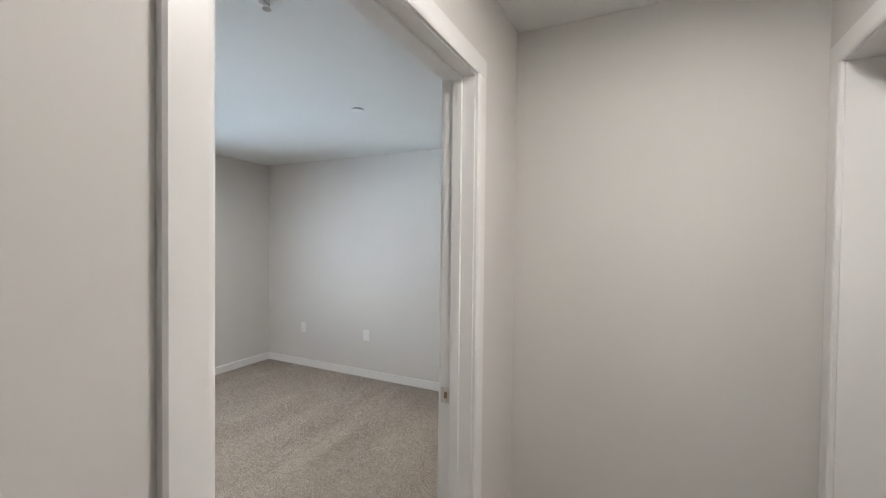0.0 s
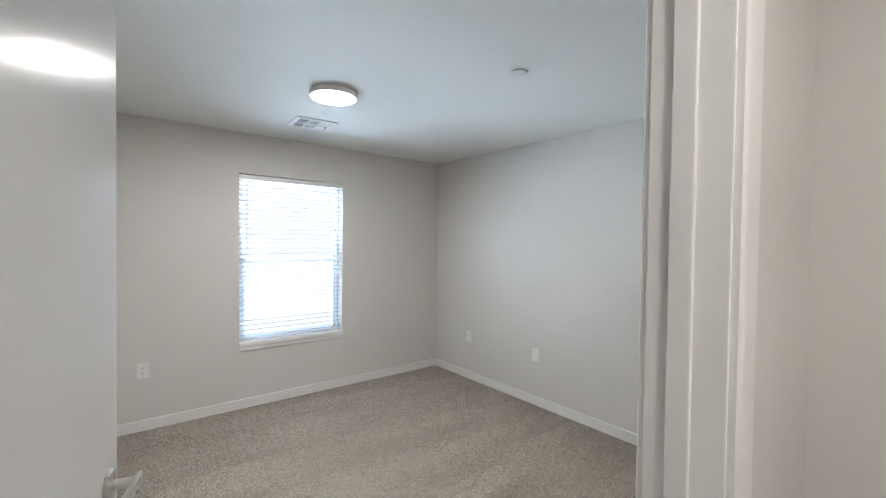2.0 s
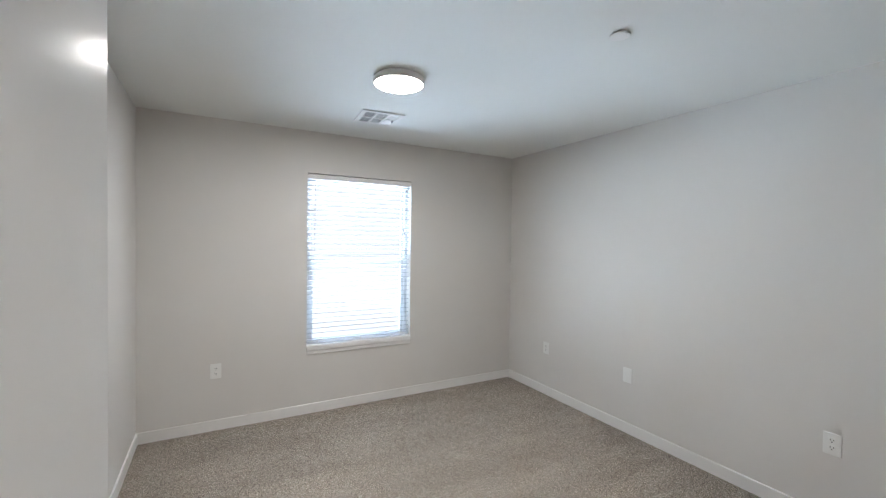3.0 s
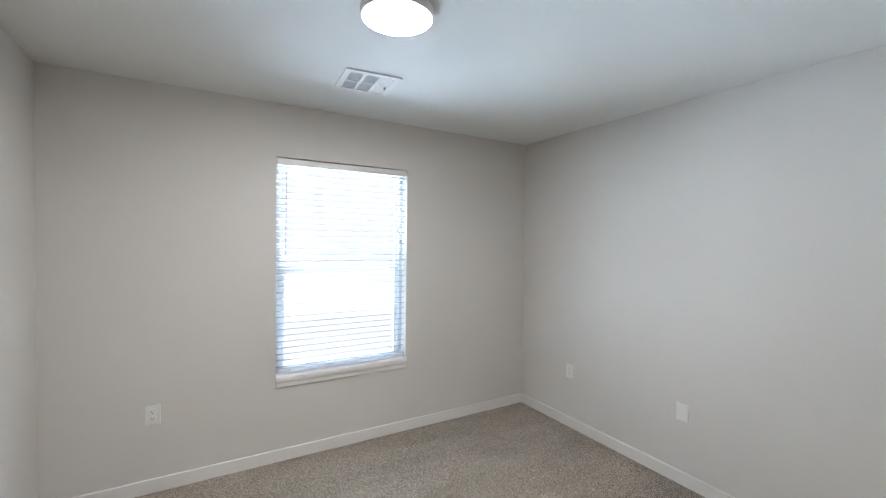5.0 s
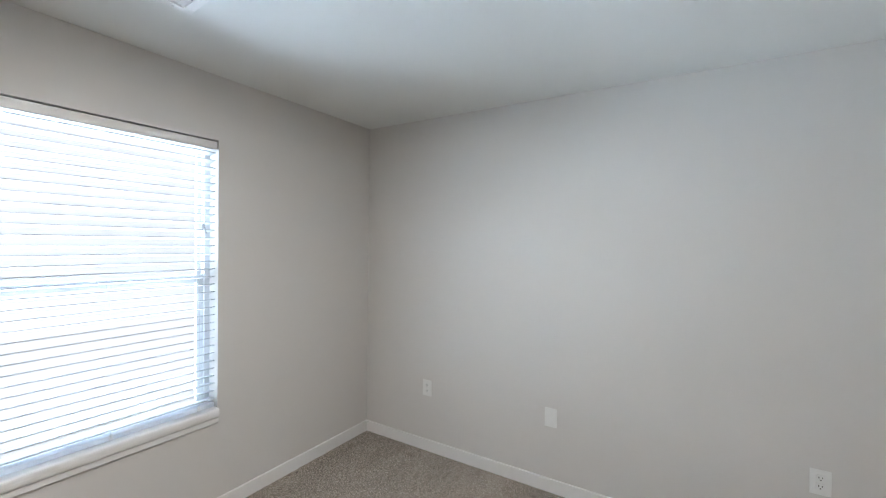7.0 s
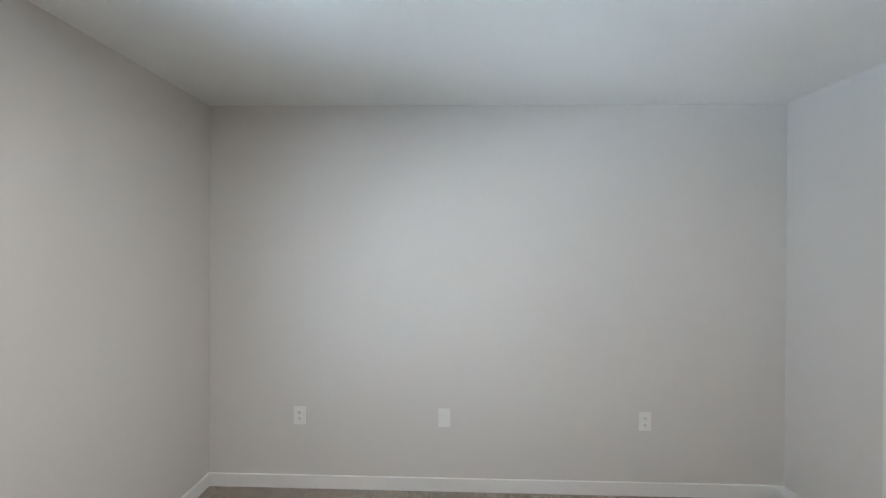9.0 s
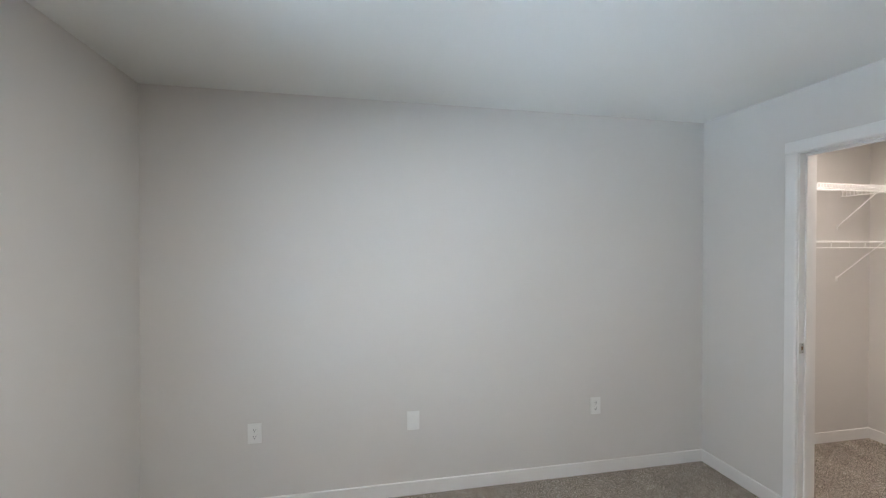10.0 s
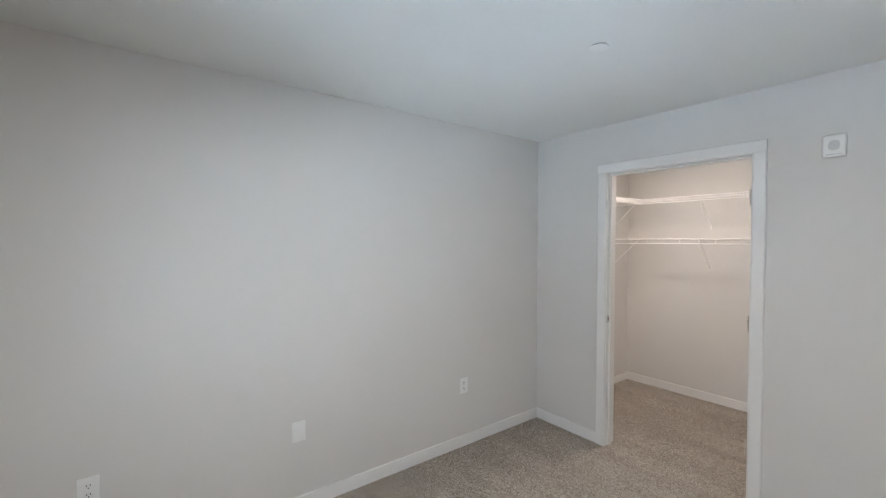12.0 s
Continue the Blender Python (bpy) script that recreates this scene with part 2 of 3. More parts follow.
carpet_pile(-3.45, 0.05, -5.25, 0.01, 0.0062)
setting("ceiling", boxed(-5.4, 0.3, -6.7, 0.165, H, H + 0.12), CEIL, "pale greige lightly textured painted ceiling", "ceiling")
wall_along_x("wall_north", XL - 0.12, 0.16, 0, 0.165, [(WX0, WX1, WZ0, WZ1)], "greige painted drywall with the bedroom window")
setting("wall_east", boxed(0, 0.16, YW, 0, 0, H), WALL, "greige painted drywall with three wall plates", "wall")
wall_along_x("wall_south", XL - 1.9, 0.16, YH, YW, [(E0 - JT, E1 + JT, 0, HEAD + JT), (C0 - JT, C1 + JT, 0, HEAD + JT)],
             "greige painted drywall with bedroom doorway and closet doorway")
setting("wall_west", boxed(XL - 0.12, XL, YW, 0, 0, H), WALL, "greige painted drywall beside the open door", "wall")
setting("wall_hall_end", boxed(XE, XE + 0.115, CY, YH, 0, H), WALL, "beige painted drywall at the end of the hall", "wall")
wall_along_x("wall_hall_south", -5.3, XE, YS - HT, YS, [(S0 - JT, S1 + JT, 0, HEAD + JT)], "beige painted hall drywall with a doorway")
setting("wall_hall_west", boxed(-5.4, -5.3, YS - HT, YW, 0, H), WALL, "plain painted drywall closing the hall", "wall")
setting("wall_closet_east", boxed(CX, CX + 0.12, CY, YH, 0, H), WALL, "cream painted drywall inside the closet", "wall")
setting("wall_closet_back", boxed(XE + 0.115, CX + 0.12, CY - 0.115, CY, 0, H), WALL, "cream painted drywall behind the wire shelves", "wall")
setting("wall_bath_west", boxed(-3.3, -3.2, -6.6, YS - HT, 0, H), WALL, "plain painted drywall beyond the hall doorway", "wall")
setting("wall_bath_east", boxed(-1.80, -1.74, -6.6, CY - 0.115, 0, H), WALL, "plain painted drywall beyond the hall doorway", "wall")
setting("wall_bath_back", boxed(-3.3, -1.74, -6.7, -6.6, 0, H), WALL, "plain painted drywall beyond the hall doorway", "wall")


# ---- baseboards ----
BBH, BBT = 0.083, 0.012


def baseboard(axis, a, b, face, side):
    """axis: the way it runs; face: the wall's plane; side: +1 or -1, the way it stands out from it."""
    t = BBT * side
    pts = [(face, 0), (face + t, 0), (face + t, BBH - 0.003), (face + t * 0.75, BBH), (face, BBH)]
    return setting("baseboard", extrude_profile(bmesh.new(), pts, axis, a, b), TRIM, "white painted flat wooden baseboard along the carpet", "baseboard")


CW, CT = 0.068, 0.016          # casing width and thickness
baseboard("x", XL + BBT, -BBT, 0, -1)
baseboard("y", YW, 0, 0, -1)
baseboard("y", YW, 0, XL, 1)
baseboard("x", C1 + 0.005 + CW, -BBT, YW, 1)
baseboard("x", E1 + 0.005 + CW, C0 - 0.005 - CW, YW, 1)
baseboard("x", E1 + 0.005 + CW, XE - BBT, YH, -1)
baseboard("x", -5.3, E0 - 0.005 - CW, YH, -1)
baseboard("y", YS, YH, XE, -1)
baseboard("x", -5.3, S0 - 0.005 - CW, YS, 1)
baseboard("y", CY, YH, CX, -1)
baseboard("x", XE + 0.115, CX - BBT, CY, 1)
baseboard("y", CY, YH, XE + 0.115, 1)


# ---- door frames ----
def hinge(parent, x, y, z, side):
    """Butt hinge: knuckle with pin, and the leaf let into the jamb. side: the way the jamb's face looks along x."""
    bm = bmesh.new()
    for k in range(5):
        cyl(bm, (x + 0.004 * side, y + 0.006, z - 0.045 + k * 0.018), (x + 0.004 * side, y + 0.006, z - 0.0285 + k * 0.018), 0.0046, 12)
    cyl(bm, (x + 0.004 * side, y + 0.006, z + 0.045), (x + 0.004 * side, y + 0.006, z + 0.05), 0.0045, 10)
    box(bm, x, x + 0.0025 * side, y - 0.032, y + 0.004, z - 0.044, z + 0.044)
    return part("hinge", bm, NICKEL, parent, "satin nickel butt hinge", True)


def strike_plate(parent, x, y, z, side):
    """Plate let into the jamb with a latch hole and two screws."""
    p = part("strike_plate", boxed(x, x + 0.002 * side, y - 0.019, y + 0.019, z - 0.0285, z + 0.0285, bevel=0.0007), NICKEL, parent, "satin nickel strike plate")
    part("latch_hole", boxed(x + 0.0015 * side, x + 0.0028 * side, y - 0.007, y + 0.005, z - 0.011, z + 0.011), RAW_WOOD, p)
    for dz in (-0.021, 0.021):
        part("screw", cyl(bmesh.new(), (x + 0.0015 * side, y, z + dz), (x + 0.0032 * side, y, z + dz), 0.0038, 12), CHROME, p)


def door_frame(name, x0, x1, front, back, label, front_trims=(True, True), trim_sides=(1, -1), stop_from=0.037):
    """Jambs, head and stops through a wall along x; casing on both faces. front: the face towards +y."""
    f = thing(name, pose((x0 + x1) / 2, (front + back) / 2, 0), label, "door frame", kind="structure")
    inv = f.matrix_world.inverted()

    def put(n, bm):
        bmesh.ops.transform(bm, matrix=inv, verts=bm.verts[:])
        return part(n, bm, TRIM, f)
    e = 0.001
    put("jamb", boxed(x0 - JT, x0, back - e, front + e, 0, HEAD, bevel=0.0015))
    put("jamb", boxed(x1, x1 + JT, back - e, front + e, 0, HEAD, bevel=0.0015))
    put("head_jamb", boxed(x0 - JT, x1 + JT, back - e, front + e, HEAD, HEAD + JT, bevel=0.0015))
    s = front - stop_from
    put("stop", boxed(x0, x0 + 0.011, s - 0.034, s, 0, HEAD - 0.011, bevel=0.002))
    put("stop", boxed(x1 - 0.011, x1, s - 0.034, s, 0, HEAD - 0.011, bevel=0.002))
    put("head_stop", boxed(x0, x1, s - 0.034, s, HEAD - 0.011, HEAD, bevel=0.002))
    for face, sg in ((front, 1), (back, -1)):
        ya, yb = face, face + sg * CT
        for i, (xa, sx) in enumerate(((x0 - 0.005, -1), (x1 + 0.005, 1))):
            w = CW
            if sg == 1 and not front_trims[i]:
                w = 0.040
            xb = xa + sx * w
            pts = [(xa, ya), (xa, yb - sg * 0.005), (xa + sx * 0.006, yb - sg * 0.001), (xa + sx * 0.012, yb), (xb - sx * 0.005, yb), (xb, yb - sg * 0.004), (xb, ya)]
            put("casing", extrude_profile(bmesh.new(), pts, "z", 0, HEAD + 0.005))
        top = HEAD + 0.005
        wl = CW if (sg == -1 or front_trims[0]) else 0.040
        pts = [(ya, top), (yb - sg * 0.005, top), (yb - sg * 0.001, top + 0.006), (yb, top + 0.012), (yb, top + CW - 0.005), (yb - sg * 0.004, top + CW), (ya, top + CW)]
        put("head_casing", extrude_profile(bmesh.new(), pts, "x", x0 - 0.005 - wl, x1 + 0.005 + CW))
    return f, inv


def in_frame(f, fn, *args):
    """Builds a part with world numbers under a frame that stands elsewhere."""
    before = set(f.children)
    fn(f, *args)
    for o in set(f.children) - before:
        o.matrix_parent_inverse = f.matrix_world.inverted()


entry_frame, _ = door_frame("door_frame_1", E0, E1, YW, YH, "white painted bedroom door frame with flat casing", (True, True))
in_frame(entry_frame, strike_plate, E1, YW - 0.0185, 0.968, -1)
closet_frame, _ = door_frame("door_frame_2", C0, C1, YW, YH, "white painted closet door frame with no door hung")
in_frame(closet_frame, strike_plate, C1, YW - 0.022, 0.975, -1)
for hz in (0.352, 1.083, 1.826):
    in_frame(closet_frame, hinge, C0, YW, hz, 1)
bath_frame, _ = door_frame("door_frame_3", S0, S1, YS, YS - HT, "white painted hall door frame", stop_from=0.17)

# ---- entry door, standing open ----
DW, DT, DH = 0.906, 0.035, 2.065
door = thing("door_1", pose(E0 - 0.014, YW + 0.019, 0.014, 0, 0, 90 - 15.8), "white semi-gloss flush bedroom door standing open", "door", kind="structure")
part("leaf", boxed(0.004, DW, -DT, 0, 0, DH, bevel=0.002), DOOR, door)
for hz in (0.30, 1.04, 1.80):
    bm = bmesh.new()
    for k in range(5):
        cyl(bm, (0, 0.004, hz - 0.045 + k * 0.018), (0, 0.004, hz - 0.0285 + k * 0.018), 0.006, 12)
    box(bm, 0.0, 0.0035, -0.034, 0.002, hz - 0.044, hz + 0.044)
    part("hinge", bm, NICKEL, door, "satin nickel hinge", True)
LZ, LX = 0.958, DW - 0.062
for s, y0 in ((-1, -DT), (1, 0.0)):
    bm = lathe(bmesh.new(), [(0, 0), (0.0325, 0), (0.0325, 0.006), (0.030, 0.009), (0.016, 0.0105), (0, 0.0105)], 40)
    bmesh.ops.transform(bm, matrix=pose(LX, y0, LZ, -90 * s), verts=bm.verts[:])
    rose = part("rose", bm, NICKEL, door, "satin nickel round rose", True)
    bm = cyl(bmesh.new(), (LX, y0 + s * 0.009, LZ), (LX, y0 + s * 0.055, LZ), 0.0105, 20)
    part("neck", bm, NICKEL, rose, "", True)
    bm = boxed(LX - 0.112, LX + 0.013, y0 + s * 0.050, y0 + s * 0.061, LZ - 0.0145, LZ + 0.0145, bevel=0.002, segs=2)
    for v in bm.verts:
        k = max(0.0, (LX - 0.02 - v.co.x) / 0.1)
        v.co.z = LZ + (v.co.z - LZ) * (1 - 0.18 * k)
        v.co.y -= s * 0.004 * k * k
    part("lever", bm, NICKEL, rose, "satin nickel lever handle", True)
plate = part("latch_plate", boxed(DW - 0.001, DW + 0.001, -0.030, -0.005, LZ - 0.028, LZ + 0.028, bevel=0.0005), NICKEL, door)
part("latch", boxed(DW, DW + 0.011, -0.024, -0.011, LZ - 0.010, LZ + 0.010, bevel=0.003), NICKEL, plate)

# ---- window ----
window = thing("window_1", pose((WX0 + WX1) / 2, 0, WZ0), "white vinyl single-hung window with a painted wooden sill", "window", kind="structure")
WW, WH = WX1 - WX0, WZ1 - WZ0
ha = WW / 2
sill_pts = [(0.0, -0.030), (-0.015, -0.030), (-0.0195, -0.026), (-0.022, -0.018), (-0.023, -0.006), (-0.022, 0.006), (-0.020, 0.014), (-0.016, 0.019), (-0.011, 0.021), (0.100, 0.021), (0.100, 0.0), (0.0, 0.0)]
part("window_sill", extrude_profile(bmesh.new(), sill_pts, "x", -ha + 0.0005, ha - 0.0005), TRIM, window, "white painted wooden stool")
ap = [(0, -0.062), (-0.008, -0.062), (-0.0115, -0.057), (-0.0115, -0.0305), (0, -0.0305)]
part("apron", extrude_profile(bmesh.new(), ap, "x", -ha - 0.001, ha + 0.001), TRIM, window)
F0, F1, FW, FB = 0.085, 0.150, 0.030, 0.010
Z0, Z1 = 0.021, WH
for n, a in (("window_frame", (-ha, -ha + FW, F0, F1, Z0, Z1)), ("window_frame", (ha - FW, ha, F0, F1, Z0, Z1)),
             ("window_frame", (-ha + FW, ha - FW, F0, F1, Z1 - FW, Z1)), ("window_frame", (-ha + FW, ha - FW, F0, F1, Z0, Z0 + FB))):
    part(n, boxed(*a, bevel=0.003), VINYL, window)
MR = 1.315 - WZ0
for n, y0, y1, lo, hi, sw in (("upper_sash", 0.122, 0.142, MR - 0.022, Z1 - FW, 0.024), ("lower_sash", 0.094, 0.118, Z0 + FB, MR + 0.022, 0.037)):
    bm = bmesh.new()
    x0, x1 = -ha + FW, ha - FW
    box(bm, x0, x0 + sw, y0, y1, lo, hi, bevel=0.002)
    box(bm, x1 - sw, x1, y0, y1, lo, hi, bevel=0.002)
    foot = 0.026 if n == "lower_sash" else 0.044
    box(bm, x0 + sw, x1 - sw, y0, y1, lo, lo + foot, bevel=0.002)
    box(bm, x0 + sw, x1 - sw, y0, y1, hi - 0.044, hi, bevel=0.002)
    sash = part(n, bm, VINYL, window, "white vinyl sash")
    pane = part("pane", boxed(x0 + sw - 0.004, x1 - sw + 0.004, (y0 + y1) / 2 - 0.002, (y0 + y1) / 2 + 0.002, lo + foot - 0.004, hi - 0.040), GLASS, sash, "clear glass pane")
    pane.visible_shadow = False
part("sash_lock", boxed(-0.03, 0.03, 0.084, 0.094, MR + 0.01, MR + 0.026, bevel=0.003), VINYL, window)

# glowing panel that stands in for the burnt-out daylight outside the window
tagged(new("backdrop", mesh_of("backdrop", boxed(-5.5, 4.0, 4.95, 5.0, -2.8, 4.6), glow_material("daylight_panel_glow", 0.49, (0.975, 0.975, 1.06), (0.05, 0.05, 0.05)))), "glowing white panel standing in for daylight outside the window", "backdrop", kind="structure")

# ---- blind ----
blind = thing("window_blind", pose((WX0 + WX1) / 2, 0.040, WZ1 - 0.001), "white two-inch slatted blind, lowered with slats open", "blind")
bw = ha - 0.008
part("headrail", boxed(-bw, bw, -0.022, 0.026, -0.048, -0.004, bevel=0.002), ENAMEL, blind)
part("valance", boxed(-bw - 0.004, bw + 0.004, -0.034, -0.027, -0.048, -0.006, bevel=0.003), ENAMEL, blind, "white valance strip")
PITCH, TILT = 0.04285, radians(-11)
bm = bmesh.new()
prof = []
for k in range(9):
    u = -0.025 + 0.05 * k / 8
    prof.append((u, 0.0010 * (1 - (u / 0.025) ** 2) + 0.0018))
prof += [(u, z - 0.0046) for u, z in reversed(prof)]
prof = [(u * math.cos(TILT) - z * math.sin(TILT), u * math.sin(TILT) + z * math.cos(TILT)) for u, z in prof]
extrude_profile(bm, prof, "x", -bw, bw)
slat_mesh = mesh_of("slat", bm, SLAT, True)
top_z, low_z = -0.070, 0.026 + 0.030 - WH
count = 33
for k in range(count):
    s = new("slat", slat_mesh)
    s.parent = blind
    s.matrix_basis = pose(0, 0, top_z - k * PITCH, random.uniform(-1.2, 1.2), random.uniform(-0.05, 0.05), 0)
rail_z = top_z - count * PITCH + 0.012
part("bottom_rail", boxed(-bw, bw, -0.024, 0.024, rail_z - 0.011, rail_z + 0.013, bevel=0.004), RAIL, blind)
for x in (-bw + 0.085, 0.0, bw - 0.085):
    part("rail_clip", boxed(x - 0.007, x + 0.007, -0.0265, -0.0235, rail_z - 0.011, rail_z + 0.018, bevel=0.001), ENAMEL, blind)
for x in (-bw + 0.085, 0.0, bw - 0.085):
    for y in (-0.0262, 0.0262):
        part("ladder_cord", cyl(bmesh.new(), (x, y, -0.05), (x, y, rail_z), 0.0009, 6), CORD, blind)
wand = part("tilt_wand", cyl(bmesh.new(), (-bw + 0.055, -0.040, -0.078), (-bw + 0.052, -0.042, -0.672), 0.0036, 8), WAND, blind, "grey clear plastic tilt wand")
part("wand_hook", cyl(bmesh.new(), (-bw + 0.055, -0.030, -0.052), (-bw + 0.055, -0.040, -0.080), 0.0018, 8), CHROME, wand)
for i, (dx, dz) in enumerate(((0.0, -0.49), (0.010, -0.515))):
    x = bw - 0.075 + dx
    c = part("lift_cord", cyl(bmesh.new(), (x, -0.037, -0.05), (x + 0.004 * i, -0.036, dz + 0.03), 0.0010, 6), CORD, blind)
    bm = lathe(bmesh.new(), [(0, 0.0), (0.0075, 0.0), (0.0085, 0.004), (0.006, 0.02), (0.0028, 0.033), (0, 0.034)], 14)
    bmesh.ops.transform(bm, matrix=pose(x + 0.004 * i, -0.037, dz, 0, 8 * (1 - 2 * i), 0), verts=bm.verts[:])
    part("tassel", bm, CORD, c, "grey plastic cord tassel", True)


# ---- ceiling fixtures ----
def disc_lamp(x, y, glow, label, r=0.145):
    lamp = thing("ceiling_light", pose(x, y, H), label, "ceiling light")
    part("housing", lathe(bmesh.new(), [(0, 0), (r - 0.012, 0), (r - 0.012, -0.009), (r, -0.011), (r, -0.035), (r - 0.003, -0.039), (r - 0.009, -0.040), (r - 0.010, -0.035), (0, -0.035)], 64),
         ENAMEL, lamp, "white metal trim ring", True)
    part("diffuser", lathe(bmesh.new(), [(0, -0.036), (r - 0.0105, -0.036), (r - 0.0115, -0.0397), (r - 0.03, -0.0415), (0, -0.0425)], 64), glow, lamp, "glowing white diffuser", True)
    return lamp


disc_lamp(-1.978, -1.463, glow_material("lamp_glow", LAMP_GLOW, (1.0, 0.955, 0.92)), "round white flush ceiling light, switched on")
disc_lamp(-2.88, -4.47, glow_material("hall_glow", HALL_GLOW, (1.0, 0.94, 0.89)), "round white flush hall ceiling light, switched on")
# added beyond the hall doorway, out of view, to brighten the hall's lower wall
disc_lamp(-2.50, -5.75, glow_material("side_room_fill_glow", 18.0, (1.0, 0.94, 0.89)), "unseen round fill lamp beyond the hall doorway, switched on")
disc_lamp(-0.80, -4.25, glow_material("closet_glow", CLOSET_GLOW, (1.0, 0.85, 0.755)), "round white flush closet ceiling light, switched on", 0.11)

vent = thing("ceiling_vent", pose(-1.813, -0.673, H, 0, 0, -4), "white louvred metal air vent in the ceiling", "air vent")
VS = 0.158
bm = bmesh.new()
for a in ((-VS, VS, -VS, -VS + 0.035), (-VS, VS, VS - 0.035, VS), (-VS, -VS + 0.035, -VS + 0.035, VS - 0.035), (VS - 0.035, VS, -VS + 0.035, VS - 0.035)):
    box(bm, *a, -0.009, -0.001, bevel=0.002)
part("frame", bm, ENAMEL, vent)
# no duct above: a grey plate stands in for the shade behind the louvres
part("backing", boxed(-VS + 0.03, VS - 0.03, -VS + 0.03, VS - 0.03, -0.003, -0.0005), GREY, vent, "grey plate painted as the shade inside the duct")
IN = VS - 0.035
part("crossbar", boxed(-IN, IN, -0.007, 0.007, -0.010, -0.003, bevel=0.001), ENAMEL, vent)
cols = (-IN, -0.045, 0.045, IN)
for x in (-0.045, 0.045):
    part("divider", boxed(x - 0.008, x + 0.008, -IN, IN, -0.0095, -0.003, bevel=0.001), ENAMEL, vent)
side_mesh = mesh_of("slat", boxed(-0.0052, 0.0052, -(IN - 0.012) / 2, (IN - 0.012) / 2, -0.0006, 0.0006), ENAMEL)
mid_mesh = mesh_of("slat", boxed(-0.036, 0.036, -0.0031, 0.0031, -0.0006, 0.0006), ENAMEL)
for sy in (-1, 1):
    yc = sy * (IN + 0.007) / 2
    for sx in (-1, 1):
        for k in range(5):
            s = new("slat", side_mesh)
            s.parent = vent
            s.matrix_basis = pose(sx * (0.060 + k * 0.0135), yc, -0.0065, 0, sx * 40, 0)
    for k in range(10):
        s = new("slat", mid_mesh)
        s.parent = vent
        s.matrix_basis = pose(0, sy * (0.013 + k * 0.0106), -0.0060, 12, 0, 0)
for x, y in ((-0.09, VS - 0.017), (0.09, VS - 0.017), (-0.09, -VS + 0.017), (0.09, -VS + 0.017)):
    part("screw", cyl(bmesh.new(), (x, y, -0.0105), (x, y, -0.008), 0.004, 12), CHROME, vent)
bm = boxed(0.104, 0.110, -0.004, 0.020, -0.022, -0.008, bevel=0.001)
part("damper_lever", bm, GREY, vent, "grey damper lever")

cover = thing("sprinkler_cover", pose(-1.331, -2.423, H), "white round concealed sprinkler cover plate", "sprinkler")
part("plate", lathe(bmesh.new(), [(0, -0.011), (0.039, -0.011), (0.0425, -0.010), (0.043, -0.007), (0.041, -0.006), (0, -0.006)], 40), PLASTIC, cover, "", True)
# a solid grey disc fills the gap and carries its shade
part("cup", cyl(bmesh.new(), (0, 0, -0.006), (0, 0, -0.0005), 0.036, 32), GREY, cover, "grey disc painted as the shaded gap behind the plate", True)

head = thing("fire_sprinkler", pose(-2.544, -2.93, H), "white recessed fire sprinkler with chrome head", "sprinkler")
part("escutcheon", lathe(bmesh.new(), [(0.024, -0.002), (0.030, -0.010), (0.045, -0.009), (0.056, -0.004), (0.058, -0.0005), (0.024, -0.0005)], 40), PLASTIC, head, "", True)
part("frame_arms", box(box(cyl(bmesh.new(), (0, 0, -0.001), (0, 0, -0.012), 0.012, 16), -0.014, -0.010, -0.003, 0.003, -0.034, -0.006), 0.010, 0.014, -0.003, 0.003, -0.034, -0.006), CHROME, head, "chrome frame")
part("deflector", cyl(bmesh.new(), (0, 0, -0.036), (0, 0, -0.034), 0.017, 20), CHROME, head, "chrome deflector")


# ---- wall plates ----
def wall_plate(m, blank=False):
    """A plate in the local x-z plane that looks along -y."""
    if blank:
        p = thing("blank_plate", m, "white blank wall plate low on the wall", "wall plate", "wall plates")
    else:
        p = thing("power_outlet", m, "white duplex power outlet low on the wall", "outlet", "wall plates")
    w, h = 0.0385, 0.0585
    part("plate", boxed(-w, w, -0.0055, -0.0005, -h, h, bevel=0.003, segs=3), PLASTIC, p)
    if blank:
        for z in (-0.042, 0.042):
            part("screw", cyl(bmesh.new(), (0, -0.0065, z), (0, -0.005, z), 0.003, 10), PLASTIC, p)
        return p
    part("screw", cyl(bmesh.new(), (0, -0.0065, 0), (0, -0.005, 0), 0.003, 10), PLASTIC, p)
    for z in (-0.0195, 0.0195):
        r = part("receptacle", boxed(-0.0165, 0.0165, -0.0075, -0.004, z - 0.0145, z + 0.0145, bevel=0.0022), PLASTIC, p)
        for x, hh in ((-0.0063, 0.0042), (0.0063, 0.0034)):
            part("slot", boxed(x - 0.0014, x + 0.0014, -0.0080, -0.0070, z + 0.003 - hh, z + 0.003 + hh), DARK, r)
        part("slot", cyl(bmesh.new(), (0, -0.0080, z - 0.0085), (0, -0.0070, z - 0.0085), 0.0028, 10), DARK, r)
    return p


for y, b in ((-0.592, False), (-1.516, True), (-2.767, False)):
    wall_plate(pose(0, y, 0.463, 0, 0, -90), b)
wall_plate(pose(-2.887, 0, 0.467))

# ---- alarm sounder ----
alarm = thing("alarm_sounder", pose(-1.920, YW, 2.059, 0, 0, 180), "white square wall alarm sounder with round grille", "alarm")
part("housing", boxed(-0.047, 0.047, -0.022, -0.0005, -0.058, 0.058, bevel=0.010, segs=4), PLASTIC, alarm, "", True)
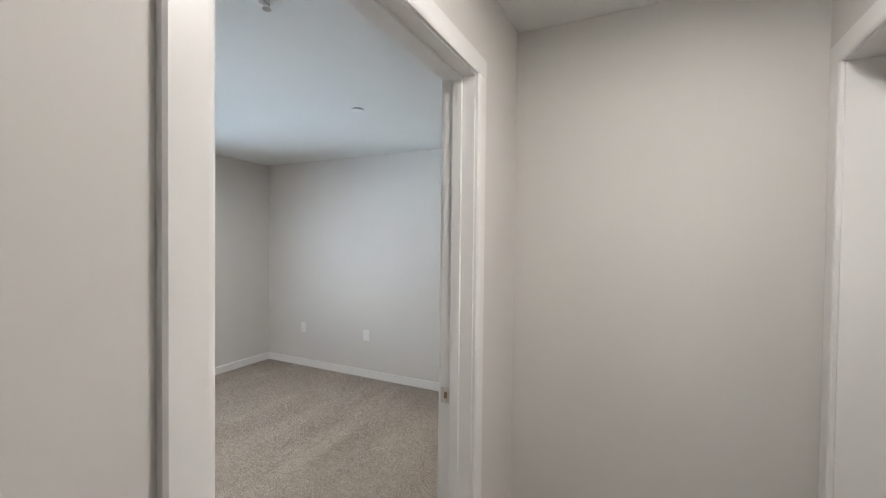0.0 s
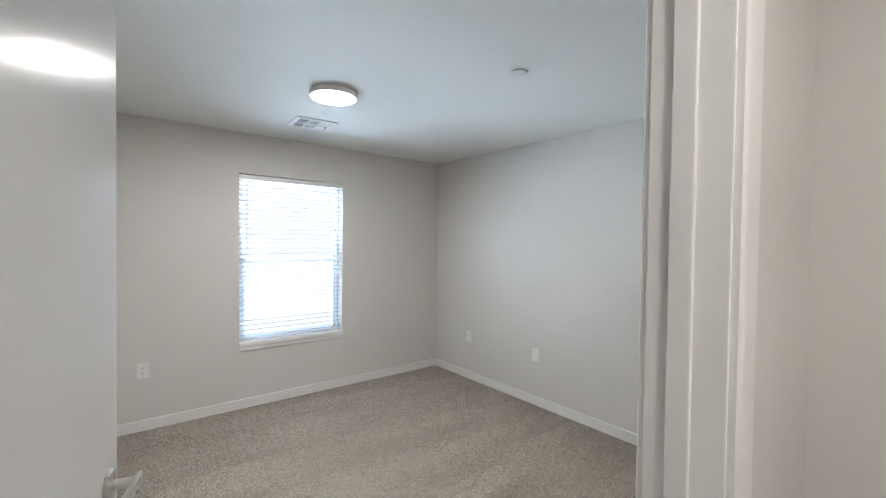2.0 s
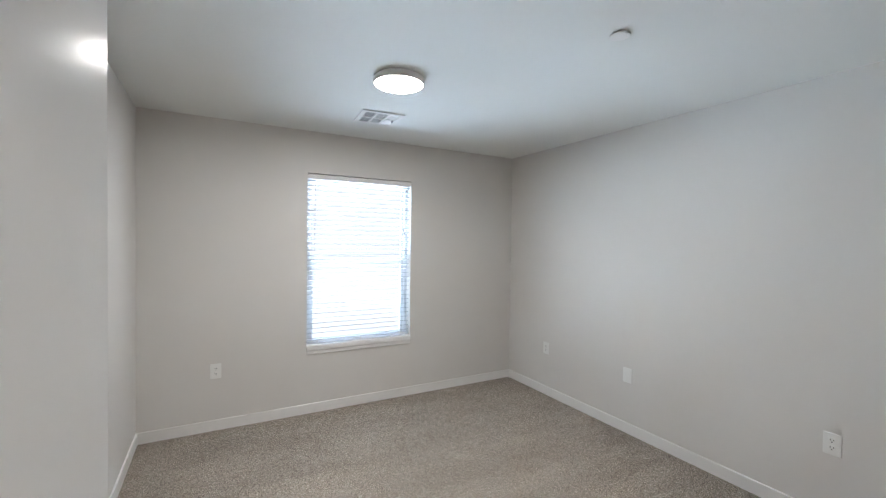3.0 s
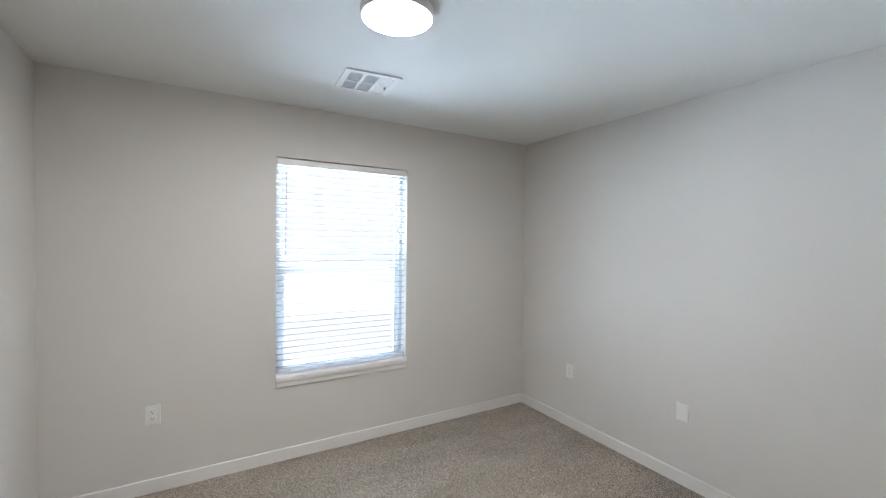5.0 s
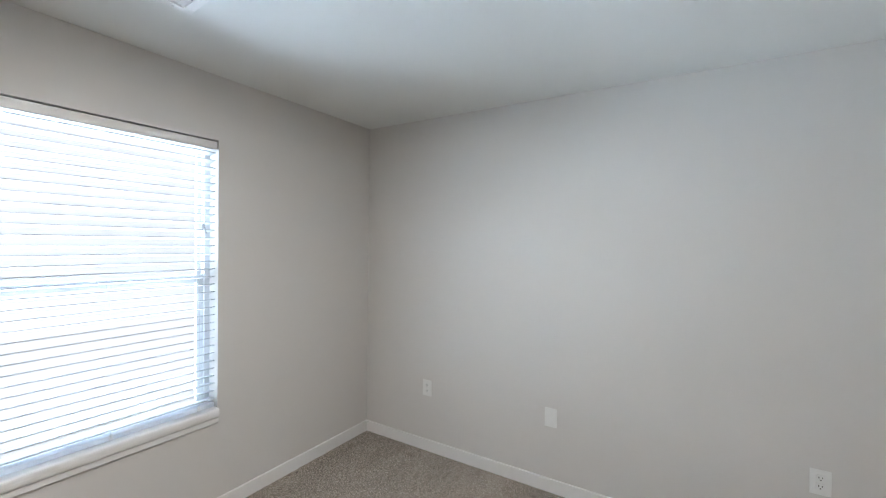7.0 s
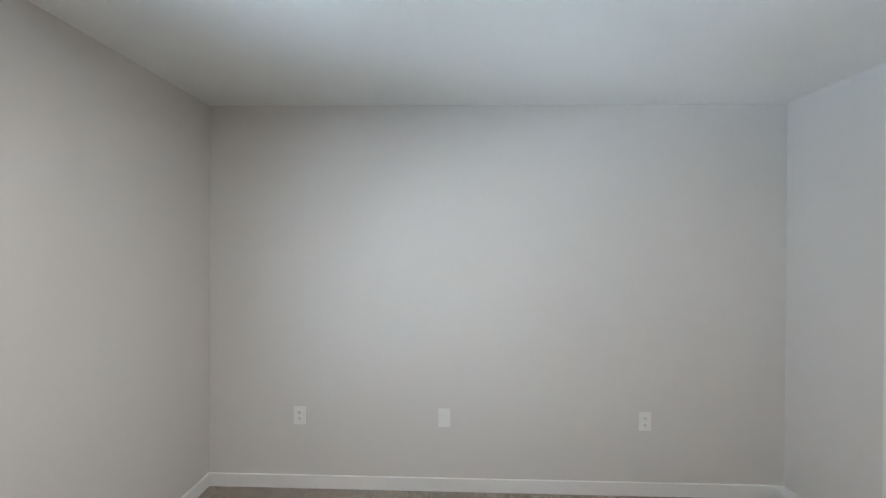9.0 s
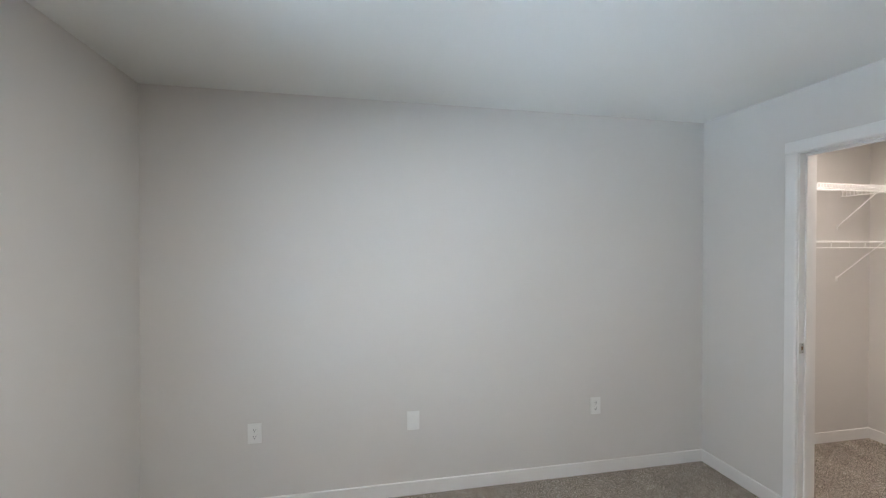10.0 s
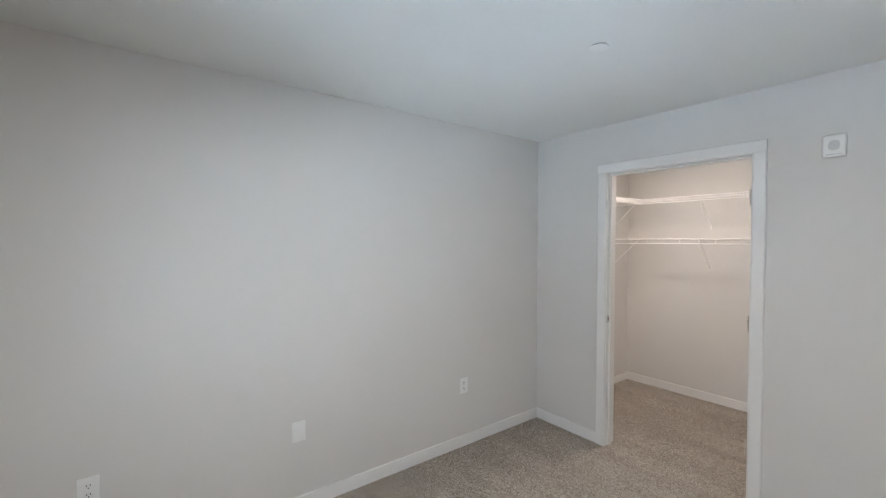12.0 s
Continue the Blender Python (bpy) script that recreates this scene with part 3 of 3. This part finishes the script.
for r0, r1 in ((0.003, 0.005), (0.009, 0.011), (0.015, 0.017), (0.021, 0.023)):
    bm = lathe(bmesh.new(), [(r0, 0), (r1, 0), (r1, 0.0012), (r0, 0.0012), (r0, 0)], 36)
    bmesh.ops.transform(bm, matrix=pose(0, -0.0218, 0.002, 90), verts=bm.verts[:])
    part("grille_ring", bm, GREY, alarm)
part("seam", boxed(-0.030, 0.030, -0.0228, -0.0215, -0.0445, -0.0430), GREY, alarm)


# ---- closet shelves ----
LIP = 0.044


def wire_shelf(length, depth, m, label, braces, close_lip=False):
    """Ventilated wire shelf: x runs along the wall, the front is towards -y, the deck at z 0."""
    sh = thing("wire_shelf", m, label, "shelf", "closet wire shelves")
    for n, y, z, r in (("back_rail", -0.004, 0, 0.0032), ("front_rail", -depth, 0.0, 0.0040), ("lip_rail", -depth - 0.002, -LIP, 0.0040), ("middle_rail", -depth * 0.5, -0.004, 0.0028)):
        part(n, cyl(bmesh.new(), (0, y, z), (length, y, z), r, 8), WIRE, sh, "", True)
    wire = mesh_of("wire", cyl(bmesh.new(), (0, -0.002, 0.0025), (0, -depth - 0.002, 0.0025), 0.0021, 6), WIRE)
    n = int(length / 0.0254)
    for k in range(n):
        w = new("wire", wire)
        w.parent = sh
        w.matrix_basis = pose(0.012 + k * 0.0254, 0, 0)
    tie = mesh_of("lip_tie", cyl(bmesh.new(), (0, -depth - 0.001, 0.0), (0, -depth - 0.002, -LIP), 0.0028, 6), WIRE)
    k = 0.012 if close_lip else 0.06
    while k < length:
        w = new("lip_tie", tie)
        w.parent = sh
        w.matrix_basis = pose(k, 0, 0)
        k += 0.0254 if close_lip else 0.305
    for x in braces:
        b = part("brace", cyl(bmesh.new(), (x, -depth + 0.005, -0.006), (x, -0.006, -0.285), 0.0042, 8), WIRE, sh, "white steel diagonal brace", True)
        part("brace_foot", boxed(x - 0.008, x + 0.008, -0.009, -0.0008, -0.312, -0.270, bevel=0.003), PLASTIC, b)
    k = 0.15
    while k < length:
        part("wall_clip", boxed(k - 0.007, k + 0.007, -0.012, -0.0006, -0.008, 0.010, bevel=0.002), PLASTIC, sh)
        k += 0.30
    return sh


SD = 0.305
for z in (1.992, 1.588):
    wire_shelf(CX - XE - 0.125, SD, pose(CX - 0.005, CY, z, 0, 0, 180), "white coated wire shelf along the closet's back wall", (0.83, 1.48), z > 1.8)
    wire_shelf(YH - CY - SD - 0.03, SD, pose(CX, YH - 0.01, z, 0, 0, -90), "white coated wire shelf along the closet's side wall", (YH - 0.01 + 4.897,), z > 1.8)
